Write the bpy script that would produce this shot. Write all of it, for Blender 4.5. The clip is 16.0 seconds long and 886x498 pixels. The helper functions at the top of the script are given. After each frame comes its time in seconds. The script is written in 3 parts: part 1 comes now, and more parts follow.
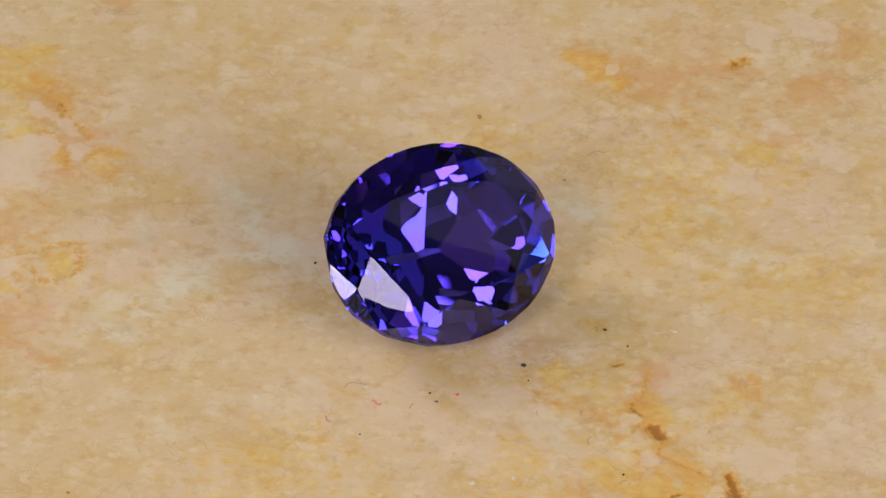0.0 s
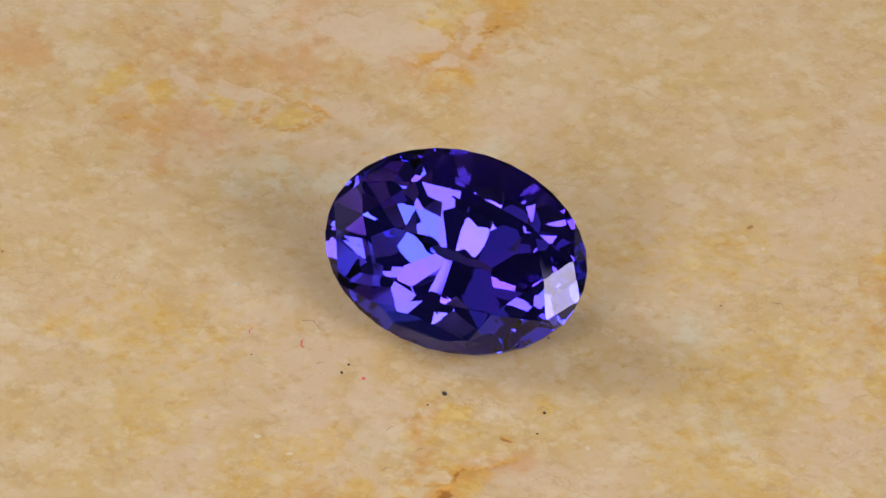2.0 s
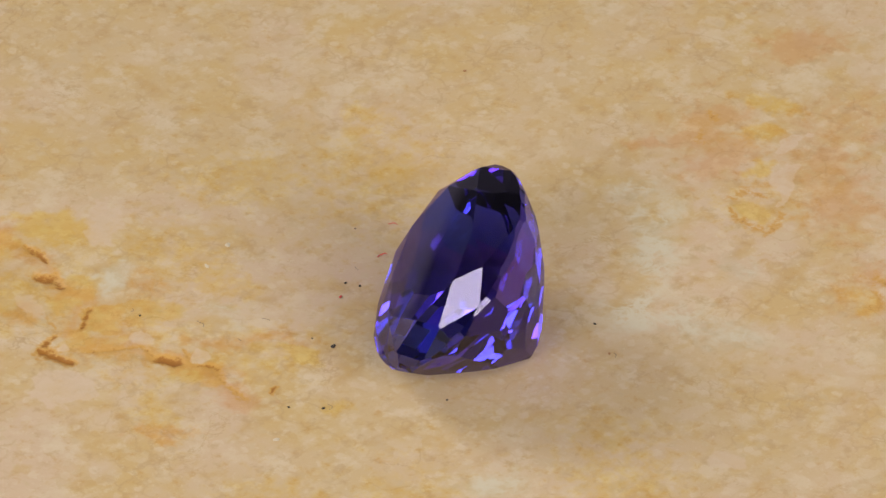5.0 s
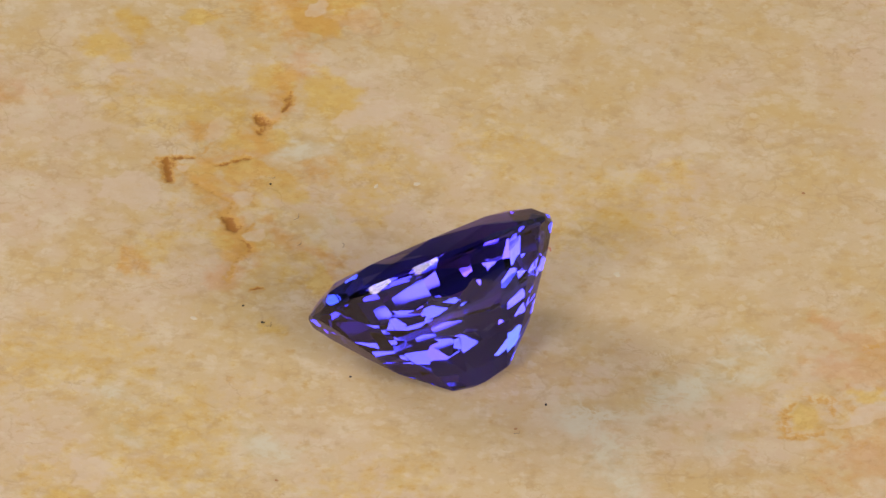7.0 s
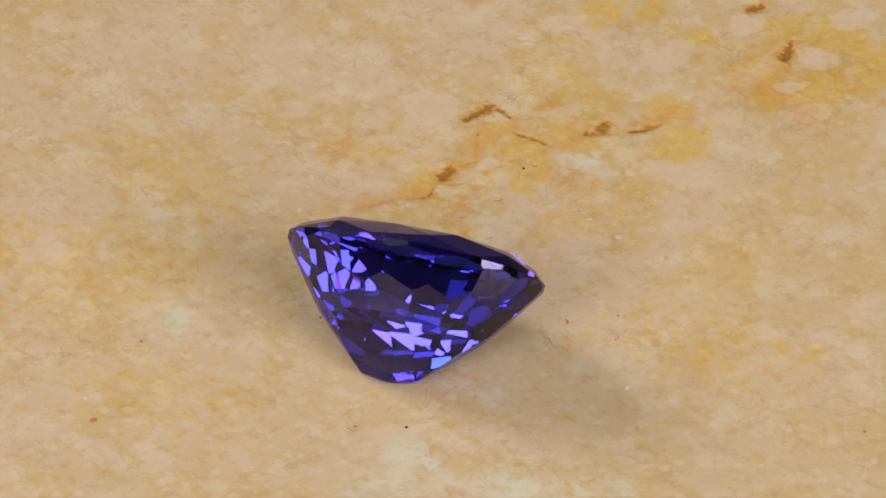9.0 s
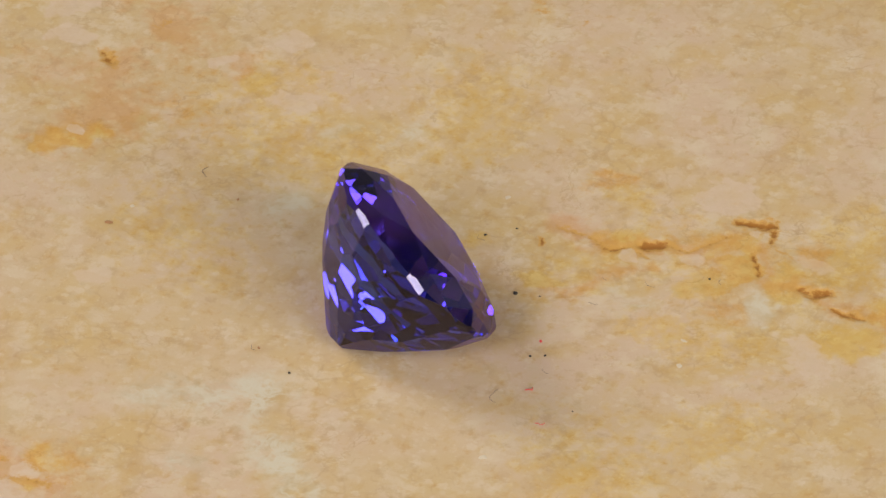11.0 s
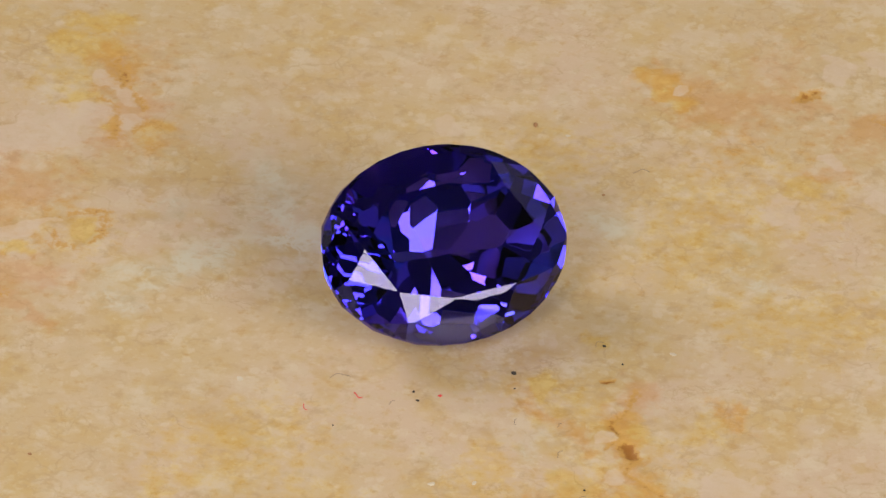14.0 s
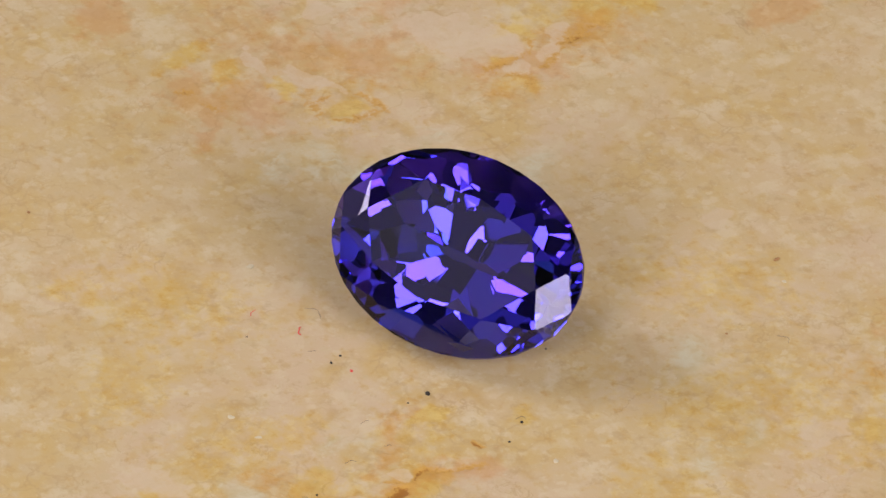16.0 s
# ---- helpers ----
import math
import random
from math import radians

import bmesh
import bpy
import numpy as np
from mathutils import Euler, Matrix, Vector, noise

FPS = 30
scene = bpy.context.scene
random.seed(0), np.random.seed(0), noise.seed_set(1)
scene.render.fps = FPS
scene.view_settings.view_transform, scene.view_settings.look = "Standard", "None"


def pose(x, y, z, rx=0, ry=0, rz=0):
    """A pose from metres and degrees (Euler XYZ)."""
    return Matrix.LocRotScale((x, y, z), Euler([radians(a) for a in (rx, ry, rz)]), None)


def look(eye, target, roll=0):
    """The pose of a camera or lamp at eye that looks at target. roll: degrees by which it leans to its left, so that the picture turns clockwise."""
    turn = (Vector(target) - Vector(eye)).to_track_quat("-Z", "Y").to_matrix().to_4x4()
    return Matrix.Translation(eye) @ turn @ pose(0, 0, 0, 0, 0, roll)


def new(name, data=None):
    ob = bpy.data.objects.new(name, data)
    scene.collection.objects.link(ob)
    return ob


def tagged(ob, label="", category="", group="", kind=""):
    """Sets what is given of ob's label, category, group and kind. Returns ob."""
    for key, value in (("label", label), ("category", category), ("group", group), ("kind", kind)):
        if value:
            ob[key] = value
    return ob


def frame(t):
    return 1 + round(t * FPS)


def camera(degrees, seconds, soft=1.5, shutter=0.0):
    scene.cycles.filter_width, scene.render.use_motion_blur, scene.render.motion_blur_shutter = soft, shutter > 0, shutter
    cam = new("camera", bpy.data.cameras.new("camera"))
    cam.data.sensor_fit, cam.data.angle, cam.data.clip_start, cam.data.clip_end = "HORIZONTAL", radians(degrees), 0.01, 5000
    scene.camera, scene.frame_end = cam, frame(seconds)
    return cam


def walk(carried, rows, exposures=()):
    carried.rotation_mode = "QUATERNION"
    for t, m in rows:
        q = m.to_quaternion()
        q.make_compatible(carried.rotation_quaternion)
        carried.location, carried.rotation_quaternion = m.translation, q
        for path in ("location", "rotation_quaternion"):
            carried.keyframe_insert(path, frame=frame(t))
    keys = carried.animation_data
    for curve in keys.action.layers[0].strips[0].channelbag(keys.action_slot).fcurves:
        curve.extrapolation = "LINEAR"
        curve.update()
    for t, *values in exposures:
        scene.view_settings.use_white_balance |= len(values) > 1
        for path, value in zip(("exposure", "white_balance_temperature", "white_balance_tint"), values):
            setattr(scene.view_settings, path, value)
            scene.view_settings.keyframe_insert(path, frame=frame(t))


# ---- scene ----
# ------------------------------------------------------------------ camera
SECONDS = 16.0
TURN = -26.367                     # degrees per second of the stone slab
cam = camera(5.6105, SECONDS)
EYE = pose(0.0, -0.29318, 0.2202, 53.5949, -1.5957, 1.1263)
walk(cam, [(0.0, EYE), (SECONDS, EYE)])

# ------------------------------------------------------------------ light
MM = 0.001
world = bpy.data.worlds.new("world")
scene.world = world
world.use_nodes = True
world.node_tree.nodes["Background"].inputs[0].default_value = (0.9, 0.95, 1.0, 1)
world.node_tree.nodes["Background"].inputs[1].default_value = 0.02


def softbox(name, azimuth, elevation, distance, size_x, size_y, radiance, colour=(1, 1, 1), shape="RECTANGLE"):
    """A diffused area lamp that faces the stone: a studio softbox or an added side fill."""
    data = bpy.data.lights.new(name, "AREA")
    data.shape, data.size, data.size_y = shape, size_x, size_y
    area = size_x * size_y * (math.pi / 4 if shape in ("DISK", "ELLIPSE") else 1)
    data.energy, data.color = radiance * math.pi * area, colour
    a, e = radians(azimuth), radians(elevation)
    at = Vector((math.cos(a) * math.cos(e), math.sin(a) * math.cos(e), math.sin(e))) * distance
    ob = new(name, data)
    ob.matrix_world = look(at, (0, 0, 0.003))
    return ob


WARM = (1.0, 0.97, 0.95)
softbox("softbox_front_right", -50.4, 24.1, 0.50, 0.340, 0.270, 9.3, WARM)
softbox("softbox_front_left", -119.3, 32.0, 0.50, 0.170, 0.190, 13.4, WARM)
softbox("softbox_back_left", 152.6, 35.5, 0.50, 0.220, 0.214, 9.4, WARM)
# dim fill lamps, added in place of lit surroundings at both sides
softbox("side_fill_left", 182, 30, 0.75, 0.70, 0.50, 0.38, WARM)
softbox("side_fill_right", 24, 26, 0.75, 0.75, 0.50, 0.29, WARM)

# ------------------------------------------------------------------ materials
def material(name):
    m = bpy.data.materials.new(name)
    m.use_nodes = True
    return m, m.node_tree.nodes, m.node_tree.links, m.node_tree.nodes["Principled BSDF"]


def plain(name, colour, roughness=0.6, grain=0.12, scale=900.0):
    """A plain surface with a fine grain in colour and relief."""
    m, n, l, b = material(name)
    co = n.new("ShaderNodeTexCoord")
    tex = n.new("ShaderNodeTexNoise")
    tex.inputs["Scale"].default_value = scale
    tex.inputs["Detail"].default_value = 4
    l.new(co.outputs["Object"], tex.inputs["Vector"])
    mix = n.new("ShaderNodeMix")
    mix.data_type = "RGBA"
    mix.inputs["A"].default_value = (*[c * (1 - grain) for c in colour], 1)
    mix.inputs["B"].default_value = (*[min(1, c * (1 + grain)) for c in colour], 1)
    l.new(tex.outputs["Fac"], mix.inputs["Factor"])
    l.new(mix.outputs["Result"], b.inputs["Base Color"])
    b.inputs["Roughness"].default_value = roughness
    return m


def travertine():
    """Honed honey travertine: tan ground with cloudy grain; pits, ochre, rust, pale and grey stains as mesh attributes."""
    m, n, l, b = material("honed_travertine")
    co = n.new("ShaderNodeTexCoord")

    def tex(scale, detail, rough=0.6, stretch=(1, 1, 1), warp=0.0):
        mp = n.new("ShaderNodeMapping")
        mp.inputs["Scale"].default_value = stretch
        l.new(co.outputs["Object"], mp.inputs["Vector"])
        t = n.new("ShaderNodeTexNoise")
        t.inputs["Scale"].default_value = scale
        t.inputs["Detail"].default_value = detail
        t.inputs["Roughness"].default_value = rough
        t.inputs["Distortion"].default_value = warp
        l.new(mp.outputs["Vector"], t.inputs["Vector"])
        return t.outputs["Fac"]

    def ramp(src, lo, hi, v0=0.0, v1=1.0):
        r = n.new("ShaderNodeMapRange")
        r.interpolation_type = "SMOOTHSTEP"
        for k, v in (("From Min", lo), ("From Max", hi), ("To Min", v0), ("To Max", v1)):
            r.inputs[k].default_value = v
        l.new(src, r.inputs["Value"])
        return r.outputs["Result"]

    def blend(fac, a, colour, kind="MIX"):
        x = n.new("ShaderNodeMix")
        x.data_type, x.blend_type = "RGBA", kind
        l.new(fac, x.inputs["Factor"])
        if isinstance(a, tuple):
            x.inputs["A"].default_value = (*a, 1)
        else:
            l.new(a, x.inputs["A"])
        if isinstance(colour, tuple):
            x.inputs["B"].default_value = (*colour, 1)
        else:
            l.new(colour, x.inputs["B"])
        return x.outputs["Result"]

    def attribute(name):
        a = n.new("ShaderNodeAttribute")
        a.attribute_name = name
        return a.outputs["Fac"]

    def times(a, b_):
        x = n.new("ShaderNodeMath")
        x.operation = "MULTIPLY"
        l.new(a, x.inputs[0])
        if isinstance(b_, float):
            x.inputs[1].default_value = b_
        else:
            l.new(b_, x.inputs[1])
        return x.outputs[0]

    def plus(a, b_, k, off):
        """a + k * b_ + off"""
        x = n.new("ShaderNodeMath")
        x.operation = "MULTIPLY_ADD"
        l.new(b_, x.inputs[0])
        x.inputs[1].default_value = k
        l.new(a, x.inputs[2])
        y = n.new("ShaderNodeMath")
        l.new(x.outputs[0], y.inputs[0])
        y.inputs[1].default_value = off
        return y.outputs[0]

    def clasts(scale, drift, feature="F1"):
        """Rounded crystal clasts with wandering borders: the distance from their middle (or edge) and a random value each."""
        nz = n.new("ShaderNodeTexNoise")
        nz.inputs["Scale"].default_value, nz.inputs["Detail"].default_value = scale * 1.3, 3
        nz.inputs["Roughness"].default_value = 0.55
        l.new(co.outputs["Object"], nz.inputs["Vector"])
        ad = n.new("ShaderNodeVectorMath")
        ad.operation = "MULTIPLY_ADD"
        l.new(nz.outputs["Color"], ad.inputs[0])
        ad.inputs[1].default_value = (drift / scale,) * 3
        l.new(co.outputs["Object"], ad.inputs[2])
        vo = n.new("ShaderNodeTexVoronoi")
        vo.feature = feature
        vo.inputs["Scale"].default_value = scale
        l.new(ad.outputs["Vector"], vo.inputs["Vector"])
        if feature != "F1":
            return vo.outputs["Distance"], None
        sp = n.new("ShaderNodeSeparateColor")
        l.new(vo.outputs["Color"], sp.inputs["Color"])
        return vo.outputs["Distance"], sp.outputs["Red"]

    def hairline(scale, width, warp=0.6):
        """Fine wandering veins: where a cloud passes through its middle value."""
        t = tex(scale, 5, 0.6, warp=warp)
        d = plus(t, t, 0.0, -0.5)
        a = n.new("ShaderNodeMath")
        a.operation = "ABSOLUTE"
        l.new(d, a.inputs[0])
        return ramp(a.outputs[0], 0.0, width, 1.0, 0.0)

    TAN, PEACH, HONEY, CREAM = (0.70, 0.505, 0.265), (0.73, 0.53, 0.34), (0.69, 0.47, 0.185), (0.79, 0.635, 0.42)
    fine, mid = tex(3800, 4, 0.65), tex(1500, 5, 0.65)
    c = blend(ramp(tex(75, 5), 0.40, 0.60), TAN, PEACH)
    c = blend(ramp(tex(190, 5, 0.6), 0.46, 0.64, 0.0, 0.8), c, HONEY)
    c = blend(ramp(tex(330, 5, 0.6, (1, 1.3, 1)), 0.54, 0.68, 0.0, 0.55), c, (0.60, 0.40, 0.185))
    for scale, low, share, tone in ((520, 0.55, 0.55, (0.76, 0.585, 0.39)), (1050, 0.5, 0.5, CREAM), (1050, 0.72, 0.45, (0.60, 0.41, 0.19)),
                                    (2100, 0.5, 0.45, (0.82, 0.68, 0.47)), (2100, 0.76, 0.4, (0.57, 0.37, 0.15))):
        away, pick = clasts(scale, 0.9)
        body = times(ramp(plus(away, fine, 0.35, -0.17), 0.34, 0.62, 1.0, 0.0), ramp(pick, low, low + 0.2))
        c = blend(times(body, ramp(tex(150 + scale * 0.3, 3), 0.36, 0.58, 0.25 * share, share)), c, tone)
    c = blend(ramp(tex(480, 5, 0.62), 0.52, 0.66, 0.0, 0.6), c, (0.81, 0.655, 0.44))
    c = blend(ramp(tex(640, 5, 0.62, (1, 1.3, 1)), 0.53, 0.68, 0.0, 0.55), c, (0.66, 0.43, 0.155))
    c = blend(ramp(tex(900, 5, 0.65), 0.55, 0.68, 0.0, 0.5), c, (0.56, 0.37, 0.165))
    rim, _ = clasts(760, 1.2, "DISTANCE_TO_EDGE")
    c = blend(times(ramp(rim, 0.0, 0.09, 1.0, 0.0), ramp(tex(210, 5, 0.7), 0.47, 0.62, 0.0, 0.42)), c, (0.55, 0.36, 0.155))
    c = blend(times(hairline(170, 0.010), ramp(tex(300, 4), 0.52, 0.64, 0.0, 0.42)), c, (0.50, 0.325, 0.14))
    c = blend(times(hairline(420, 0.016), ramp(tex(260, 4), 0.54, 0.64, 0.0, 0.4)), c, (0.54, 0.345, 0.14))
    c = blend(ramp(mid, 0.56, 0.72, 0.0, 0.4), c, (0.57, 0.375, 0.16))
    c = blend(ramp(fine, 0.56, 0.72, 0.0, 0.35), c, (0.83, 0.69, 0.48))
    c = blend(ramp(tex(4300, 4, 0.7, (1, 1.4, 1)), 0.60, 0.76, 0.0, 0.4), c, (0.50, 0.32, 0.13))
    c = blend(ramp(plus(attribute("ochre"), mid, 1.7, -0.85), 0.05, 0.85, 0.0, 0.9), c, (1.04, 0.93, 0.46), "MULTIPLY")
    c = blend(ramp(plus(attribute("rust"), mid, 1.7, -0.85), 0.05, 0.80, 0.0, 0.9), c, (0.985, 0.82, 0.675), "MULTIPLY")
    c = blend(times(ramp(plus(attribute("pale"), mid, 0.9, -0.45), 0.20, 0.80), ramp(mid, 0.3, 0.62, 0.75, 0.5)), c, (0.79, 0.60, 0.425))
    web = times(attribute("grey"), ramp(tex(520, 5, 0.65, warp=0.8), 0.40, 0.56))
    c = blend(times(web, ramp(mid, 0.4, 0.6, 0.15, 0.5)), c, (0.56, 0.46, 0.28))
    web = times(attribute("grey"), ramp(tex(330, 4), 0.42, 0.58, 0.05, 0.85))
    c = blend(times(web, hairline(300, 0.09, 0.5)), c, (0.78, 0.68, 0.49))
    c = blend(times(web, hairline(800, 0.09, 0.4)), c, (0.76, 0.67, 0.48))
    open_pit = plus(plus(attribute("pit"), fine, 1.1, -0.55), tex(1900, 3), 0.9, -0.45)
    c = blend(times(ramp(open_pit, 0.12, 0.55, 0.0, 0.85), ramp(attribute("pit"), 0.02, 0.2)), c, (0.70, 0.38, 0.085))
    # pit cores: rusty brown, coloured darker for the shade inside them
    c = blend(times(ramp(open_pit, 0.50, 0.95, 0.0, 0.95), ramp(attribute("pit"), 0.1, 0.4)), c, (0.40, 0.155, 0.025))
    dull = n.new("ShaderNodeMix")
    dull.data_type, dull.blend_type = "RGBA", "MULTIPLY"
    dull.inputs["Factor"].default_value, dull.inputs["B"].default_value = 1.0, (0.717, 0.724, 0.745, 1)
    l.new(c, dull.inputs["A"])
    l.new(dull.outputs["Result"], b.inputs["Base Color"])
    l.new(ramp(tex(600, 4), 0.3, 0.7, 0.38, 0.55), b.inputs["Roughness"])
    b.inputs["Specular IOR Level"].default_value = 0.35
    bump = n.new("ShaderNodeBump")
    bump.inputs["Strength"].default_value = 0.25
    bump.inputs["Distance"].default_value = 0.00006
    l.new(tex(2600, 6, 0.7), bump.inputs["Height"])
    l.new(bump.outputs["Normal"], b.inputs["Normal"])
    return m


def tanzanite():
    """Clear pleochroic crystal: facets that face the crystal's blue axis pass blue, the others violet; polished surface."""
    m, n, l, b = material("tanzanite_crystal")
    n.remove(b)
    co, dot, size, rng_, hue = (n.new("ShaderNode" + k) for k in ("TexCoord", "VectorMath", "Math", "MapRange", "Mix"))
    dot.operation, size.operation, hue.data_type = "DOT_PRODUCT", "ABSOLUTE", "RGBA"
    dot.inputs[1].default_value = (0.807, -0.347, 0.478)
    rng_.inputs["From Min"].default_value, rng_.inputs["From Max"].default_value = 0.28, 0.80
    hue.inputs["A"].default_value, hue.inputs["B"].default_value = (*VIOLET, 1), (*BLUE, 1)
    l.new(co.outputs["Normal"], dot.inputs[0])
    l.new(dot.outputs["Value"], size.inputs[0])
    l.new(size.outputs[0], rng_.inputs["Value"])
    l.new(rng_.outputs["Result"], hue.inputs["Factor"])
    fresnel, through_, gloss, mix = (n.new("ShaderNode" + k) for k in ("Fresnel", "BsdfRefraction", "BsdfGlossy", "MixShader"))
    fresnel.inputs["IOR"].default_value = through_.inputs["IOR"].default_value = 1.69
    through_.inputs["Roughness"].default_value = gloss.inputs["Roughness"].default_value = 0.0
    gloss.inputs["Color"].default_value = (0.74, 0.66, 0.97, 1)
    l.new(hue.outputs["Result"], through_.inputs["Color"])
    l.new(fresnel.outputs["Fac"], mix.inputs["Fac"])
    l.new(through_.outputs["BSDF"], mix.inputs[1])
    l.new(gloss.outputs["BSDF"], mix.inputs[2])
    l.new(mix.outputs["Shader"], n["Material Output"].inputs["Surface"])
    return m


VIOLET, BLUE = (0.345, 0.225, 0.76), (0.16, 0.28, 0.77)
STONE, GEM = travertine(), tanzanite()
TABLE = plain("matt_table_laminate", (0.30, 0.29, 0.28), 0.6, 0.1, 60)
WALL = plain("painted_wall", (0.55, 0.55, 0.56), 0.9, 0.05, 8)
SHELL = plain("black_lamp_shell", (0.02, 0.02, 0.02), 0.5, 0.2, 200)
CRUMB = plain("dark_crumb", (0.03, 0.022, 0.018), 0.8, 0.4, 5000)
RED = plain("red_lint", (0.62, 0.07, 0.06), 0.8, 0.2, 5000)
BROWN = plain("brown_grit", (0.34, 0.17, 0.07), 0.8, 0.3, 5000)
FIBRE = plain("grey_fibre", (0.16, 0.125, 0.10), 0.7, 0.2, 5000)
CHIP = plain("white_calcite", (0.55, 0.47, 0.34), 0.5, 0.1, 3000)

def glow(radiance, core=0.5):
    """A lamp's cloth, bright in the middle and fading to its rim."""
    m = bpy.data.materials.new("lamp_cloth")
    m.use_nodes = True
    n, l = m.node_tree.nodes, m.node_tree.links
    co, grad, rng_ = n.new("ShaderNodeTexCoord"), n.new("ShaderNodeVectorMath"), n.new("ShaderNodeMapRange")
    grad.operation = "LENGTH"
    rng_.interpolation_type = "SMOOTHSTEP"
    l.new(co.outputs["Object"], grad.inputs[0])
    l.new(grad.outputs["Value"], rng_.inputs["Value"])
    for k, v in (("From Min", core), ("From Max", 1.0), ("To Min", radiance), ("To Max", 0.0)):
        rng_.inputs[k].default_value = v
    em = n.new("ShaderNodeEmission")
    em.inputs["Color"].default_value = (1.0, 0.97, 0.95, 1)
    l.new(rng_.outputs["Result"], em.inputs["Strength"])
    l.new(em.outputs["Emission"], n["Material Output"].inputs["Surface"])
    return m


# ------------------------------------------------------------------ room around
def mesh_object(name, bm, mat, parent=None):
    me = bpy.data.meshes.new(name)
    bm.to_mesh(me)
    bm.free()
    me.materials.append(mat)
    ob = new(name, me)
    ob.parent = parent
    return ob


def box(name, x0, x1, y0, y1, z0, z1, mat, bevel=0.0):
    bm = bmesh.new()
    bmesh.ops.create_cube(bm, size=1)
    bmesh.ops.transform(bm, verts=bm.verts, matrix=Matrix.LocRotScale(
        ((x0 + x1) / 2, (y0 + y1) / 2, (z0 + z1) / 2), None, (x1 - x0, y1 - y0, z1 - z0)))
    if bevel:
        bmesh.ops.bevel(bm, geom=bm.edges, offset=bevel, segments=3, affect="EDGES", profile=0.6)
    return mesh_object(name, bm, mat)


SLAB = 0.011                                       # thickness of the stone slab


def round_lamp(azimuth, elevation, distance, rx, ry, radiance, label, core=0.5):
    """A round diffused studio lamp: a domed cloth that glows in a dark rim."""
    a, e = radians(azimuth), radians(elevation)
    at = Vector((math.cos(a) * math.cos(e), math.sin(a) * math.cos(e), math.sin(e))) * distance
    lamp = new("studio_lamp")
    lamp.matrix_basis = look(at, (0, 0, 0.003))
    bm = bmesh.new()
    bmesh.ops.create_circle(bm, cap_ends=True, segments=40, radius=1.0)
    cloth = mesh_object("diffuser", bm, glow(radiance, core), lamp)
    cloth.scale = (rx, ry, 0.02)
    cloth.rotation_euler = (math.pi, 0, 0)
    bm = bmesh.new()
    bmesh.ops.create_cone(bm, cap_ends=False, segments=40, radius1=1.03, radius2=0.5, depth=1.0)
    bmesh.ops.solidify(bm, geom=bm.faces[:], thickness=0.02)
    shell = mesh_object("lamp_shell", bm, SHELL, lamp)
    shell.matrix_basis = Matrix.LocRotScale((0, 0, 0.032), None, (rx, ry, 0.06))
    down = lamp.matrix_basis.inverted()
    bm = bmesh.new()
    foot = Vector((at.x * 1.09, at.y * 1.09, -SLAB))
    bmesh.ops.create_cone(bm, cap_ends=True, segments=16, radius1=0.005, radius2=0.005, depth=at.z + SLAB + 0.02,
                          matrix=Matrix.Translation((foot.x, foot.y, (at.z - SLAB + 0.02) / 2)))
    mesh_object("pole", bm, SHELL, lamp).matrix_basis = down
    bm = bmesh.new()
    bmesh.ops.create_cone(bm, cap_ends=True, segments=32, radius1=0.055, radius2=0.05, depth=0.01,
                          matrix=Matrix.Translation(foot + Vector((0, 0, 0.005))))
    mesh_object("base_plate", bm, SHELL, lamp).matrix_basis = down
    tagged(lamp, label, "lamp")


round_lamp(-68.5, 50, 0.50, 0.074, 0.06, 10.5, "round white cloth studio lamp glowing above the slab")
round_lamp(-136, 46, 0.50, 0.078, 0.06, 0.62, "dim round white studio lamp glowing above the slab", 0.85)
box("table_top", -0.6, 0.6, -0.6, 0.6, -SLAB - 0.03, -SLAB, TABLE, 0.004)
tagged(bpy.data.objects["table_top"], "plain grey matt table top under the stone slab", "table top", kind="structure")
for name, b_ in (("wall_north", (-1.2, 1.2, 1.2, 1.25, -0.8, 1.4)), ("wall_south", (-1.2, 1.2, -1.25, -1.2, -0.8, 1.4)),
                 ("wall_east", (1.2, 1.25, -1.25, 1.25, -0.8, 1.4)), ("wall_west", (-1.25, -1.2, -1.25, 1.25, -0.8, 1.4))):
    tagged(box(name, *b_, WALL), "plain light grey painted studio wall", "wall", kind="structure")
tagged(box("ceiling", -1.25, 1.25, -1.25, 1.25, 1.4, 1.45, WALL), "plain light grey studio ceiling", "ceiling", kind="structure")
tagged(box("floor", -1.25, 1.25, -1.25, 1.25, -0.85, -0.8, WALL), "plain grey studio floor", "floor", kind="structure")

# ------------------------------------------------------------------ stone slab
rng = np.random.RandomState(7)
LATTICE = rng.rand(256, 256)


def smooth_noise(x, y):
    xi, yi = np.floor(x).astype(int), np.floor(y).astype(int)
    fx, fy = x - xi, y - yi
    fx, fy = fx * fx * (3 - 2 * fx), fy * fy * (3 - 2 * fy)
    g = lambda i, j: LATTICE[(xi + i) % 256, (yi + j) % 256]
    return (g(0, 0) * (1 - fx) + g(1, 0) * fx) * (1 - fy) + (g(0, 1) * (1 - fx) + g(1, 1) * fx) * fy


def fbm(x, y, octaves=4):
    total, gain = 0.0, 0.5
    for k in range(octaves):
        total = total + gain * (smooth_noise(x * 2 ** k + 17 * k, y * 2 ** k + 31 * k) - 0.5)
        gain *= 0.55
    return total


def axis_steps():
    inner = np.arange(-28.0, 28.001, 0.09)
    outer = np.linspace(28.0, 60.0, 40)[1:]
    return np.concatenate([-outer[::-1], inner[:-1], [28.0], outer])


